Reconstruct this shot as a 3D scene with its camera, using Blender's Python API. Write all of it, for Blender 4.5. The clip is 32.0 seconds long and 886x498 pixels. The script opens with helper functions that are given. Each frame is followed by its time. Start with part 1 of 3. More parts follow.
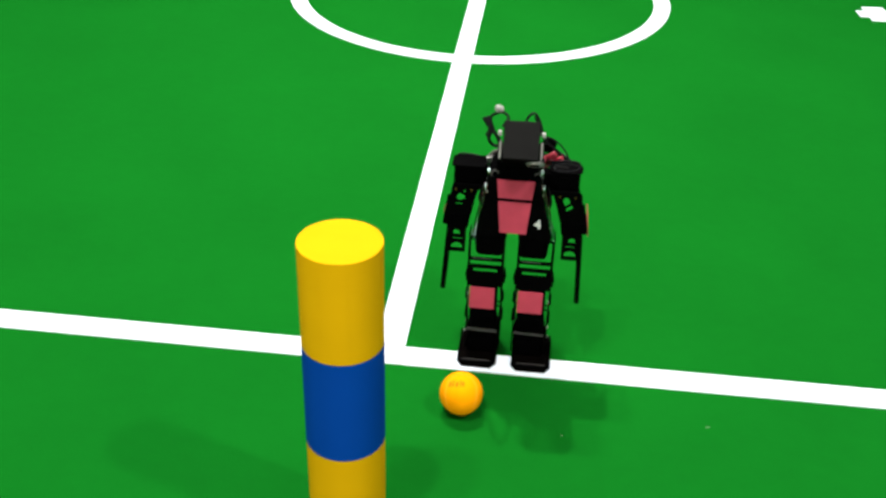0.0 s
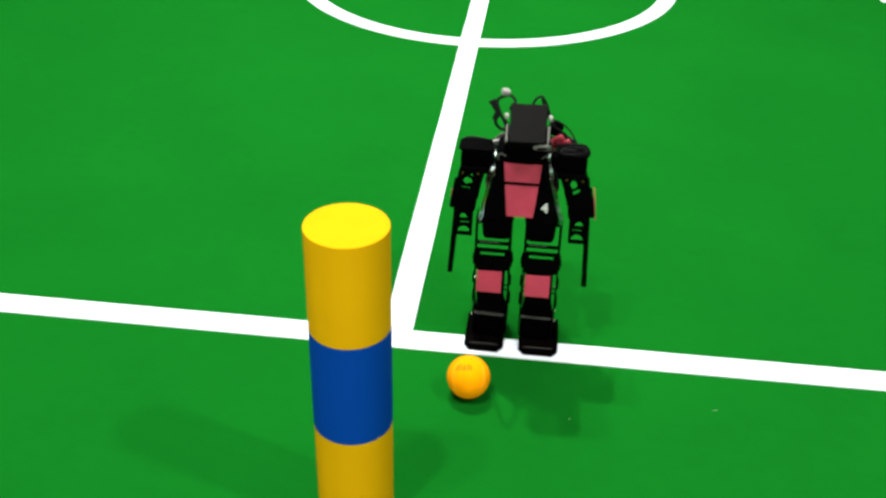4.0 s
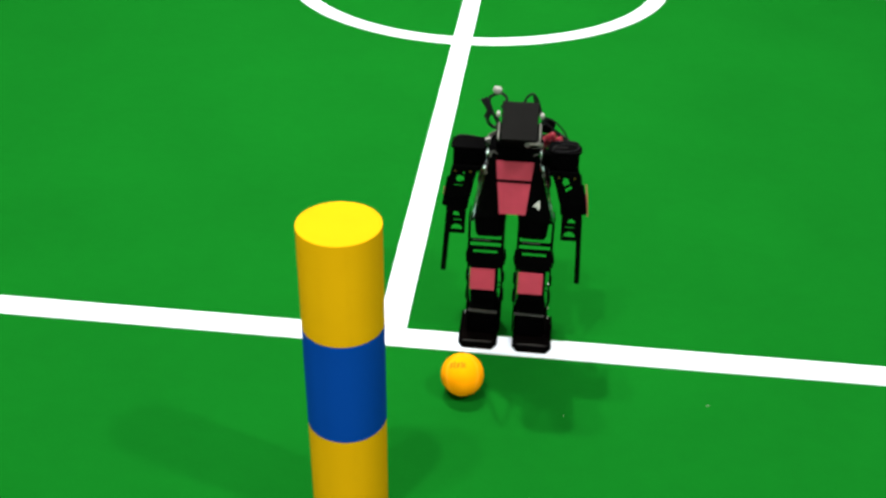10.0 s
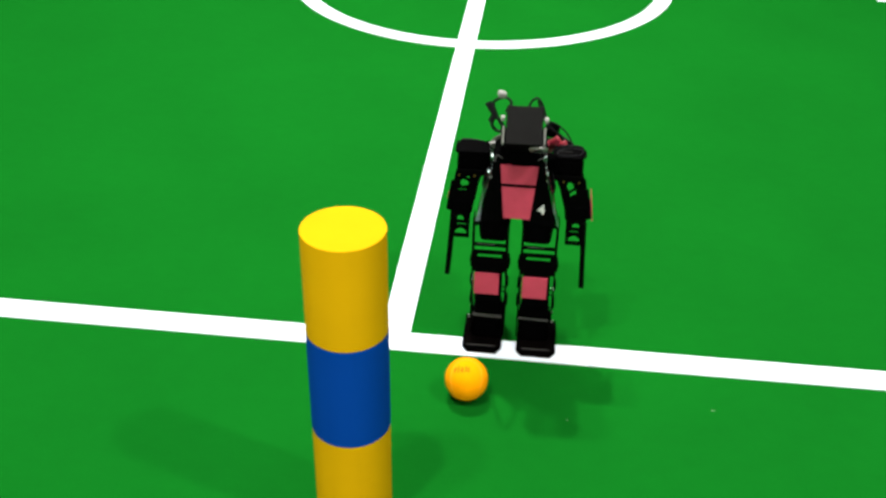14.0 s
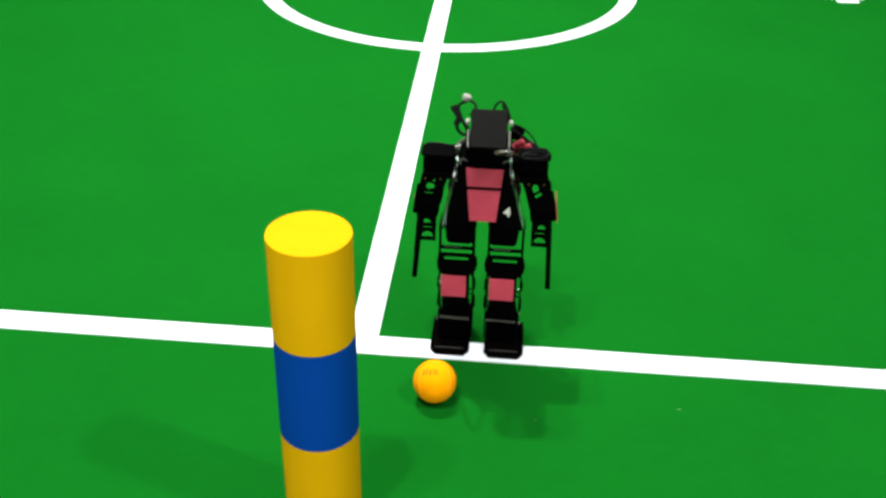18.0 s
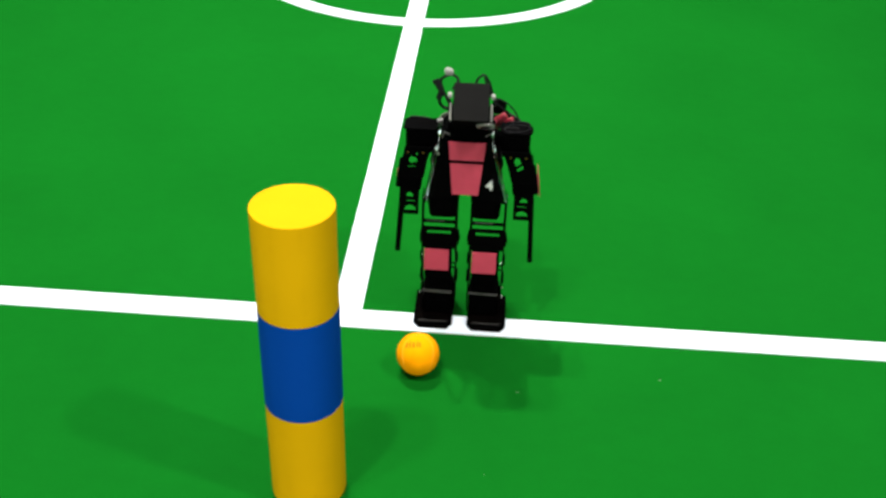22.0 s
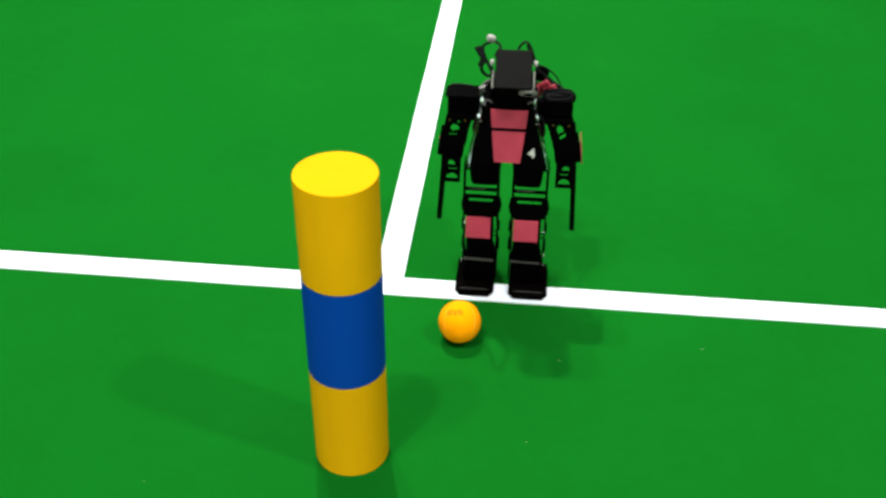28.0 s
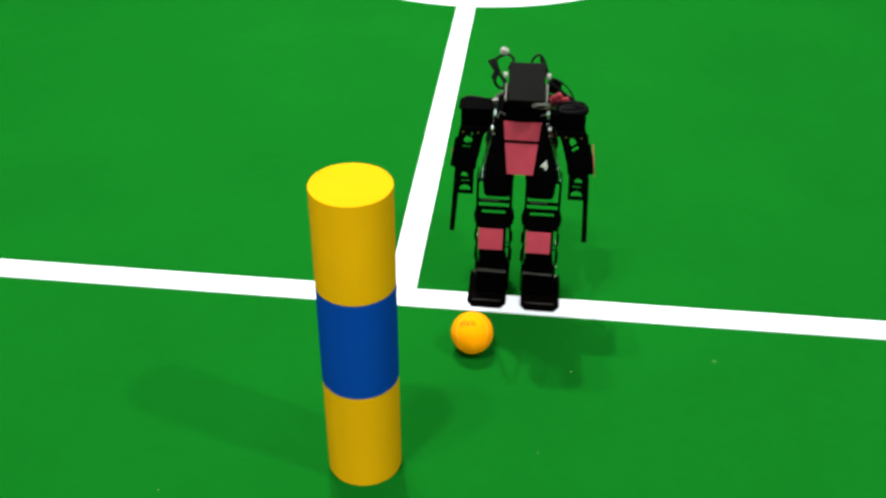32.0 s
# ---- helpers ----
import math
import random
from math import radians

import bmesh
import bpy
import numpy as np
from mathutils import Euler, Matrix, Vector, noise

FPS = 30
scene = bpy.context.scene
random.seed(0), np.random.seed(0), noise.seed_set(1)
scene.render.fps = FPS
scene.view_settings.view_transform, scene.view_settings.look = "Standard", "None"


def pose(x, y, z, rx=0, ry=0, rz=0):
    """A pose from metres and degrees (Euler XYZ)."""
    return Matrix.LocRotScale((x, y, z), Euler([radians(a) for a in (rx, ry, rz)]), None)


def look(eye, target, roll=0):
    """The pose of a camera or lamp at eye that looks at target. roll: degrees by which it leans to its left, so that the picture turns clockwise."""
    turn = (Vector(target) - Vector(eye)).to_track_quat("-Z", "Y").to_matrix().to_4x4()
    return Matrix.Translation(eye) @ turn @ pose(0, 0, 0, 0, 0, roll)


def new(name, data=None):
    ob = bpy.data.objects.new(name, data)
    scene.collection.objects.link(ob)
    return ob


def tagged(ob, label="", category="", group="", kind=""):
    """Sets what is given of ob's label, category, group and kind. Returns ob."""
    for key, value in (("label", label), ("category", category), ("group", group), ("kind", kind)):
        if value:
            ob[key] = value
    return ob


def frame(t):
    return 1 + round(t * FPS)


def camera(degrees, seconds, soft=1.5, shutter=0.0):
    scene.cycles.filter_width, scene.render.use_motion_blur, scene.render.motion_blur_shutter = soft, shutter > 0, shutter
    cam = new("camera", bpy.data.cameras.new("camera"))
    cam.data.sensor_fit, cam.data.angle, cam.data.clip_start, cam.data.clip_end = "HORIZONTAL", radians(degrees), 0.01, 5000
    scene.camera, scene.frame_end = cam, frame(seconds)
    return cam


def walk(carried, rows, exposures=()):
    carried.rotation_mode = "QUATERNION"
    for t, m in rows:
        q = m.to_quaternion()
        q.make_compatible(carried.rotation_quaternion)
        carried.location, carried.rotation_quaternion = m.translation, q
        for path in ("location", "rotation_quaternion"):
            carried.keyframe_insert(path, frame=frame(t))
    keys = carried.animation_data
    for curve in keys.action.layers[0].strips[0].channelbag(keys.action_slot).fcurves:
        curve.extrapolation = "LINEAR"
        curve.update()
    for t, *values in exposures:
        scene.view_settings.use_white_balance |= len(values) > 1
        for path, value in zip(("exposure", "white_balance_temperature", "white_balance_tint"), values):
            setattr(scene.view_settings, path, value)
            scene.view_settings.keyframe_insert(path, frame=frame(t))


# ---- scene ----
# ---- camera and its path ----
cam = camera(44.62, 32.0, soft=2.8)
PATH = [
    (0, pose(0.2150, -1.4037, 1.0867, 58.159, -1.632, 6.307)),
    (0.5, pose(0.2154, -1.4040, 1.0864, 58.047, -1.570, 6.364)),
    (1, pose(0.2151, -1.4020, 1.0860, 57.887, -1.579, 6.333)),
    (1.5, pose(0.2161, -1.4031, 1.0865, 57.757, -1.420, 6.411)),
    (2, pose(0.2168, -1.4028, 1.0859, 57.658, -1.400, 6.479)),
    (2.5, pose(0.2150, -1.4022, 1.0850, 57.531, -1.332, 6.470)),
    (3, pose(0.2155, -1.4024, 1.0851, 57.403, -1.339, 6.617)),
    (3.5, pose(0.2158, -1.4021, 1.0848, 57.316, -1.307, 6.608)),
    (5.5, pose(0.2176, -1.4041, 1.0847, 57.423, -1.075, 6.382)),
    (6, pose(0.2182, -1.4032, 1.0849, 57.430, -1.049, 6.369)),
    (6.5, pose(0.2183, -1.4034, 1.0848, 57.434, -1.055, 6.320)),
    (7, pose(0.2192, -1.4029, 1.0859, 57.336, -0.957, 6.291)),
    (7.5, pose(0.2191, -1.4017, 1.0861, 57.238, -0.974, 6.253)),
    (8, pose(0.2195, -1.4039, 1.0863, 57.190, -0.922, 6.207)),
    (8.5, pose(0.2200, -1.4048, 1.0849, 57.210, -0.914, 6.073)),
    (9, pose(0.2203, -1.4050, 1.0852, 57.204, -0.932, 6.050)),
    (9.5, pose(0.2191, -1.4066, 1.0861, 57.237, -1.032, 6.124)),
    (10, pose(0.2201, -1.4068, 1.0858, 57.293, -1.044, 6.125)),
    (10.5, pose(0.2198, -1.4063, 1.0863, 57.339, -0.982, 6.083)),
    (11, pose(0.2198, -1.4058, 1.0868, 57.348, -0.963, 6.133)),
    (11.5, pose(0.2200, -1.4047, 1.0868, 57.366, -0.997, 6.103)),
    (12, pose(0.2195, -1.4046, 1.0867, 57.416, -0.920, 6.161)),
    (12.5, pose(0.2188, -1.4045, 1.0865, 57.416, -0.978, 6.277)),
    (13, pose(0.2192, -1.4046, 1.0875, 57.426, -0.985, 6.334)),
    (13.5, pose(0.2186, -1.4024, 1.0872, 57.397, -0.983, 6.352)),
    (15.5, pose(0.2202, -1.4067, 1.0894, 57.393, -1.003, 5.900)),
    (16, pose(0.2218, -1.4072, 1.0905, 57.345, -0.948, 5.684)),
    (16.5, pose(0.2220, -1.4078, 1.0920, 57.410, -1.080, 5.428)),
    (17, pose(0.2236, -1.4079, 1.0924, 57.454, -1.043, 5.062)),
    (17.5, pose(0.2238, -1.4083, 1.0928, 57.506, -1.142, 4.844)),
    (18, pose(0.2246, -1.4083, 1.0923, 57.559, -1.264, 4.623)),
    (18.5, pose(0.2240, -1.4107, 1.0918, 57.662, -1.440, 4.360)),
    (19, pose(0.2246, -1.4126, 1.0917, 57.615, -1.570, 4.235)),
    (19.5, pose(0.2251, -1.4135, 1.0921, 57.542, -1.582, 4.005)),
    (20, pose(0.2252, -1.4143, 1.0926, 57.364, -1.502, 3.825)),
    (20.5, pose(0.2250, -1.4151, 1.0928, 57.125, -1.648, 3.891)),
    (21, pose(0.2250, -1.4168, 1.0923, 56.848, -1.576, 3.710)),
    (21.5, pose(0.2257, -1.4177, 1.0914, 56.565, -1.753, 3.871)),
    (22, pose(0.2254, -1.4192, 1.0921, 56.384, -1.639, 3.776)),
    (22.5, pose(0.2251, -1.4202, 1.0923, 56.289, -1.564, 3.874)),
    (23, pose(0.2248, -1.4209, 1.0921, 56.180, -1.527, 3.996)),
    (23.5, pose(0.2223, -1.4222, 1.0908, 56.096, -1.527, 4.326)),
    (24, pose(0.2203, -1.4222, 1.0904, 55.876, -1.470, 4.711)),
    (24.5, pose(0.2188, -1.4215, 1.0911, 55.595, -1.328, 5.016)),
    (25, pose(0.2187, -1.4191, 1.0907, 55.274, -1.224, 5.198)),
    (25.5, pose(0.2180, -1.4201, 1.0902, 55.104, -1.182, 5.375)),
    (27.5, pose(0.2208, -1.4215, 1.0920, 54.707, -0.654, 5.543)),
    (28, pose(0.2210, -1.4214, 1.0903, 54.738, -0.507, 5.494)),
    (28.5, pose(0.2215, -1.4232, 1.0915, 54.772, -0.428, 5.497)),
    (29, pose(0.2193, -1.4249, 1.0931, 54.798, -0.331, 5.519)),
    (29.5, pose(0.2202, -1.4257, 1.0928, 54.925, -0.338, 5.596)),
    (30, pose(0.2217, -1.4270, 1.0916, 55.054, -0.319, 5.698)),
    (30.5, pose(0.2195, -1.4274, 1.0922, 55.130, -0.337, 5.785)),
    (31, pose(0.2177, -1.4283, 1.0932, 55.191, -0.358, 5.864)),
    (31.5, pose(0.2171, -1.4280, 1.0931, 55.281, -0.381, 5.967)),
    (32, pose(0.2164, -1.4300, 1.0938, 55.391, -0.400, 6.025)),
]
walk(cam, PATH, exposures=[(0, 0.45), (20, 0.45), (25, 0.38), (32, 0.38)])

# ---- light: hall lamps, high over the playing field, and two added soft fills ----
world = bpy.data.worlds.new("hall")
scene.world = world
world.use_nodes = True
world.node_tree.nodes["Background"].inputs["Color"].default_value = (0.9, 0.95, 1.0, 1)
world.node_tree.nodes["Background"].inputs["Strength"].default_value = 0.06


def hall_or_fill_lamp(x, y, watts, size, z=4.0, aim=None, width=None):
    data = bpy.data.lights.new("hall_or_fill_lamp", "AREA")
    data.energy, data.size, data.color = watts, size, (1.0, 0.985, 0.95)
    if width:
        data.shape, data.size_y = "RECTANGLE", width
    ob = new("hall_or_fill_lamp", data)
    ob.matrix_world = look((x, y, z), aim or (x, y + 0.001, 0))
    return ob


FIELD = (0.15, 0.2, 0)
hall_or_fill_lamp(-0.45, 1.45, 106, 0.10, aim=FIELD)         # beyond the touchline: shadows run towards the camera
hall_or_fill_lamp(-0.88, 1.45, 46, 0.12, aim=FIELD)
hall_or_fill_lamp(-0.450, -1.229, 62, 0.12, aim=FIELD)       # behind the camera, to the left
hall_or_fill_lamp(-0.921, -1.289, 35, 0.12, aim=FIELD)
hall_or_fill_lamp(2.560, -1.250, 83, 0.18, aim=FIELD)        # behind the camera, to the right
hall_or_fill_lamp(0.0, 2.0, 46, 3.0, z=2.2, width=1.5)       # added soft fill, unseen overhead, that brightens the far field
hall_or_fill_lamp(-0.4, -4.6, 127, 7.0, z=0.75, aim=(0.0, 0, 0.7), width=1.3)   # added low fill behind the camera, no window there; lifts upright faces

# ---- materials ----


def material(name, colour, rough=0.5, metal=0.0, vary=0.12, scale=30.0, bump=0.0, bump_scale=400.0, spec=0.5, fine=0.0, pile=0.0):
    """A principled material: the colour varies at two scales, with a fine relief."""
    m = bpy.data.materials.new(name)
    m.use_nodes = True
    nodes, links = m.node_tree.nodes, m.node_tree.links
    shader = nodes["Principled BSDF"]
    place = nodes.new("ShaderNodeTexCoord")
    broad = nodes.new("ShaderNodeTexNoise")
    broad.inputs["Scale"].default_value, broad.inputs["Detail"].default_value = scale, 4.0
    grain = nodes.new("ShaderNodeTexNoise")
    grain.inputs["Scale"].default_value, grain.inputs["Detail"].default_value = bump_scale, 3.0
    ramp = nodes.new("ShaderNodeValToRGB")
    low = tuple(c * (1 - vary) for c in colour)
    high = tuple(min(1.0, c * (1 + vary)) for c in colour)
    ramp.color_ramp.elements[0].position, ramp.color_ramp.elements[0].color = 0.3, (*low, 1)
    ramp.color_ramp.elements[1].position, ramp.color_ramp.elements[1].color = 0.7, (*high, 1)
    links.new(place.outputs["Object"], broad.inputs["Vector"])
    links.new(place.outputs["Object"], grain.inputs["Vector"])
    links.new(broad.outputs["Fac"], ramp.inputs["Fac"])
    last = ramp.outputs["Color"]
    if fine:
        mix = nodes.new("ShaderNodeMix")
        mix.data_type, mix.blend_type = "RGBA", "OVERLAY"
        mix.inputs["Factor"].default_value = fine
        links.new(last, mix.inputs["A"])
        links.new(grain.outputs["Fac"], mix.inputs["B"])
        last = mix.outputs["Result"]
    if pile:      # uneven nap, drawn out along the roll
        stretch = nodes.new("ShaderNodeMapping")
        stretch.inputs["Scale"].default_value = (30, 42, 1)
        nap = nodes.new("ShaderNodeTexNoise")
        nap.inputs["Scale"].default_value, nap.inputs["Detail"].default_value = 1.0, 3.0
        mix = nodes.new("ShaderNodeMix")
        mix.data_type, mix.blend_type = "RGBA", "OVERLAY"
        mix.inputs["Factor"].default_value = pile
        links.new(place.outputs["Object"], stretch.inputs["Vector"])
        links.new(stretch.outputs["Vector"], nap.inputs["Vector"])
        links.new(last, mix.inputs["A"])
        links.new(nap.outputs["Fac"], mix.inputs["B"])
        last = mix.outputs["Result"]
    links.new(last, shader.inputs["Base Color"])
    shader.inputs["Roughness"].default_value = rough
    shader.inputs["Metallic"].default_value = metal
    shader.inputs["Specular IOR Level"].default_value = spec
    if bump:
        relief = nodes.new("ShaderNodeBump")
        relief.inputs["Strength"].default_value, relief.inputs["Distance"].default_value = bump, 0.001
        links.new(grain.outputs["Fac"], relief.inputs["Height"])
        links.new(relief.outputs["Normal"], shader.inputs["Normal"])
    return m


CARPET = material("green_carpet", (0.0028, 0.1080, 0.0078), 1.0, vary=0.05, scale=3.5, bump=0.25, bump_scale=170, spec=0.02, fine=0.06, pile=0.06)
LINE = material("white_line_tape", (0.80, 0.87, 0.95), 0.7, vary=0.03, scale=8, bump=0.2, bump_scale=600, spec=0.2)
YELLOW = material("yellow_paper", (0.625, 0.335, 0.001), 0.75, vary=0.035, scale=9, bump=0.08, bump_scale=150, spec=0.04)
BLUE = material("blue_paper", (0.0004, 0.046, 0.285), 0.75, vary=0.04, scale=9, bump=0.08, bump_scale=150, spec=0.04)
FELT = material("orange_felt", (0.97, 0.332, 0.001), 1.0, vary=0.05, scale=60, bump=0.1, bump_scale=900, spec=0.02)
SEAM = material("pale_orange_seam", (0.97, 0.355, 0.008), 0.8, vary=0.05, scale=80, spec=0.2)
INK = material("red_brown_ink", (0.80, 0.17, 0.003), 0.9, vary=0.2, scale=300, spec=0.1)
BLACK = material("black_anodised", (0.00054, 0.00054, 0.00063), 0.65, vary=0.3, scale=60, bump=0.1, bump_scale=900, spec=0.012)
SERVO = material("black_servo_plastic", (0.00036, 0.00036, 0.00045), 0.7, vary=0.3, scale=60, bump=0.15, bump_scale=1200, spec=0.010)
PLATE = material("dark_grey_plate", (0.0040, 0.0039, 0.0035), 0.6, vary=0.2, scale=40, bump=0.1, bump_scale=900, spec=0.08)
SOLE = material("dark_brown_sole", (0.00099, 0.00063, 0.00054), 0.8, vary=0.5, scale=60, bump=0.2, bump_scale=800, spec=0.012)
PINK = material("pink_foam_sheet", (0.46, 0.052, 0.088), 0.8, vary=0.07, scale=40, bump=0.2, bump_scale=500, spec=0.15)
PINK_BAG = material("pink_foam_pouch", (0.33, 0.050, 0.070), 0.8, vary=0.12, scale=30, bump=0.3, bump_scale=120, spec=0.15)
RED = material("red_cable_sheath", (0.26, 0.014, 0.030), 0.5, vary=0.3, scale=160)
STRIP = material("dull_grey_metal_edge", (0.06205, 0.05986, 0.05694), 0.6, vary=0.2, scale=120, bump=0.1, bump_scale=900, spec=0.2)
ALU = material("brushed_aluminium", (0.32, 0.31, 0.30), 0.4, metal=0.8, vary=0.1, scale=90, bump=0.1, bump_scale=900)
STEEL = material("bright_steel", (0.75, 0.75, 0.74), 0.25, metal=1.0, vary=0.05, scale=90)
WHITE = material("white_plastic", (0.2628, 0.2628, 0.2409), 0.5, vary=0.06, scale=90)
DULL_WHITE = material("scuffed_white_plastic", (0.1971, 0.1971, 0.1752), 0.6, vary=0.35, scale=180)
NUMBER = material("pale_grey_number_sticker", (0.5475, 0.5548, 0.5256), 0.6, vary=0.06, scale=90)
RUBBER = material("black_cable_rubber", (0.004, 0.004, 0.005), 0.5, vary=0.2, scale=90, spec=0.12)
GREY_CABLE = material("grey_cable_sleeve", (0.1168, 0.1095, 0.0949), 0.6, vary=0.15, scale=200, bump=0.3, bump_scale=1500)
BRASS = material("brass_plug", (0.22, 0.11, 0.03), 0.35, metal=1.0, vary=0.1, scale=90)
BLUE_LAMP = material("blue_indicator", (0.02, 0.1, 0.8), 0.3, vary=0.05, scale=90)
BLUE_LAMP.node_tree.nodes["Principled BSDF"].inputs["Emission Color"].default_value = (0.05, 0.35, 1.0, 1)
BLUE_LAMP.node_tree.nodes["Principled BSDF"].inputs["Emission Strength"].default_value = 4.0
WALL = material("grey_wall_paint", (0.22, 0.215, 0.205), 0.8, vary=0.04, scale=1.5, bump=0.1, bump_scale=90)
SCRAP = material("pale_paper_scrap", (0.15, 0.25, 0.13), 0.8, vary=0.2, scale=300)

TUBE = bpy.data.materials.new("clear_bluish_tube")
TUBE.use_nodes = True
_t = TUBE.node_tree.nodes["Principled BSDF"]
_t.inputs["Base Color"].default_value = (0.55, 0.78, 0.74, 1)
_t.inputs["Roughness"].default_value, _t.inputs["IOR"].default_value, _t.inputs["Transmission Weight"].default_value = 0.06, 1.2, 1.0

_mix = TUBE.node_tree.nodes.new("ShaderNodeMixShader")
_clear = TUBE.node_tree.nodes.new("ShaderNodeBsdfTransparent")
_mix.inputs["Fac"].default_value = 0.75
TUBE.node_tree.links.new(_clear.outputs["BSDF"], _mix.inputs[1])
TUBE.node_tree.links.new(_t.outputs["BSDF"], _mix.inputs[2])
TUBE.node_tree.links.new(_mix.outputs["Shader"], TUBE.node_tree.nodes["Material Output"].inputs["Surface"])

LENS = bpy.data.materials.new("dark_lens_glass")
LENS.use_nodes = True
_t = LENS.node_tree.nodes["Principled BSDF"]
_t.inputs["Base Color"].default_value, _t.inputs["Roughness"].default_value = (0.004, 0.005, 0.008, 1), 0.05

# ---- mesh helpers ----


def finish(name, bm, mat, parent=None, label="", sharp=50):
    """Links a bmesh as one object, smooth but for its sharp edges."""
    bmesh.ops.recalc_face_normals(bm, faces=bm.faces[:])
    for f in bm.faces:
        f.smooth = True
    mesh = bpy.data.meshes.new(name)
    bm.to_mesh(mesh)
    bm.free()
    mesh.set_sharp_from_angle(angle=radians(sharp))
    mesh.materials.append(mat)
    ob = new(name, mesh)
    flat = ob.modifiers.new("even_shading", "WEIGHTED_NORMAL")
    flat.keep_sharp, flat.weight = True, 80
    if parent:
        ob.parent = parent
    if label:
        ob["label"] = label
    return ob


def part(name, bm, mat, parent, label=""):
    return finish(name, bm, mat, parent, label)


def add_box(bm, x0, x1, y0, y1, z0, z1, bevel=0.0015, m=None, taper=1.0, segments=2):
    """A bevelled box; taper scales its lower end in x and y."""
    cx, cy = (x0 + x1) / 2, (y0 + y1) / 2
    vs = []
    for z, k in ((z0, taper), (z1, 1.0)):
        for x, y in ((x0, y0), (x1, y0), (x1, y1), (x0, y1)):
            vs.append(bm.verts.new((cx + (x - cx) * k, cy + (y - cy) * k, z)))
    fs = [bm.faces.new([vs[i] for i in q]) for q in ((3, 2, 1, 0), (4, 5, 6, 7), (0, 1, 5, 4), (1, 2, 6, 5), (2, 3, 7, 6), (3, 0, 4, 7))]
    made = vs
    if bevel:
        es = list({e for f in fs for e in f.edges})
        out = bmesh.ops.bevel(bm, geom=es, offset=bevel, segments=segments, affect="EDGES", profile=0.5)
        made = list({v for f in out["faces"] for v in f.verts} | {v for v in vs if v.is_valid})
    if m is not None:
        bmesh.ops.transform(bm, matrix=m, verts=made)
    return made


def box(*a, **k):
    bm = bmesh.new()
    add_box(bm, *a, **k)
    return bm


def add_tube(bm, points, r, sides=8, closed=False, steps=6):
    """A round cable along a smooth line through the points."""
    pts = [Vector(p) for p in points]
    n = len(pts)
    line = []
    for i in range(n if closed else n - 1):
        a = pts[(i - 1) % n] if closed or i else pts[0] * 2 - pts[1]
        b, c = pts[i], pts[(i + 1) % n]
        d = pts[(i + 2) % n] if closed or i + 2 < n else pts[-1] * 2 - pts[-2]
        for k in range(steps):
            t = k / steps
            line.append(0.5 * (2 * b + (c - a) * t + (2 * a - 5 * b + 4 * c - d) * t * t + (3 * b - 3 * c + d - a) * t ** 3))
    if not closed:
        line.append(pts[-1])
    rings, side = [], None
    count = len(line)
    for i, p in enumerate(line):
        ahead = line[(i + 1) % count] if closed or i + 1 < count else p
        back = line[i - 1] if closed or i else p
        way = (ahead - back).normalized()
        if side is None:
            side = way.orthogonal().normalized()
        side = (side - way * side.dot(way)).normalized()
        other = way.cross(side)
        rings.append([bm.verts.new(p + r * (math.cos(2 * math.pi * k / sides) * side + math.sin(2 * math.pi * k / sides) * other)) for k in range(sides)])
    for i in range(count if closed else count - 1):
        a, b = rings[i], rings[(i + 1) % count]
        for k in range(sides):
            bm.faces.new((a[k], a[(k + 1) % sides], b[(k + 1) % sides], b[k]))
    if not closed:
        bm.faces.new(rings[0][::-1])
        bm.faces.new(rings[-1])


def tube(points, r, **k):
    bm = bmesh.new()
    add_tube(bm, points, r, **k)
    return bm


def add_cylinder(bm, r, depth, m, sides=24, r2=None, bevel=0.0):
    made = bmesh.ops.create_cone(bm, cap_ends=True, segments=sides, radius1=r, radius2=r if r2 is None else r2, depth=depth)["verts"]
    if bevel:
        es = [e for e in {e for v in made for e in v.link_edges} if any(len(f.verts) > 4 for f in e.link_faces)]
        out = bmesh.ops.bevel(bm, geom=es, offset=bevel, segments=2, affect="EDGES", profile=0.5)
        made = list({v for f in out["faces"] for v in f.verts} | {v for v in made if v.is_valid})
    bmesh.ops.transform(bm, matrix=m, verts=made)
    return made


def cylinder(r, depth, m, **k):
    bm = bmesh.new()
    add_cylinder(bm, r, depth, m, **k)
    return bm


def plate(outer, holes=(), thick=0.002, m=None):
    """A flat plate in the x-z plane with holes cut through it; its front lies at y = 0."""
    bm = bmesh.new()
    edges = []
    for loop in (outer, *holes):
        vs = [bm.verts.new((x, 0, z)) for x, z in loop]
        edges += [bm.edges.new((vs[i], vs[(i + 1) % len(vs)])) for i in range(len(vs))]
    bmesh.ops.triangle_fill(bm, use_beauty=True, edges=edges)
    back = bmesh.ops.extrude_face_region(bm, geom=bm.faces[:])
    bmesh.ops.translate(bm, vec=(0, thick, 0), verts=[v for v in back["geom"] if isinstance(v, bmesh.types.BMVert)])
    if m is not None:
        bmesh.ops.transform(bm, matrix=m, verts=bm.verts[:])
    return bm


def oval(x, z, a, b, n=12, lo=0.0, hi=360.0):
    """A rounded hole, or the half of one."""
    full = hi - lo >= 360
    return [(x + a * math.cos(radians(lo + (hi - lo) * i / (n if full else n - 1))), z + b * math.sin(radians(lo + (hi - lo) * i / (n if full else n - 1)))) for i in range(n)]


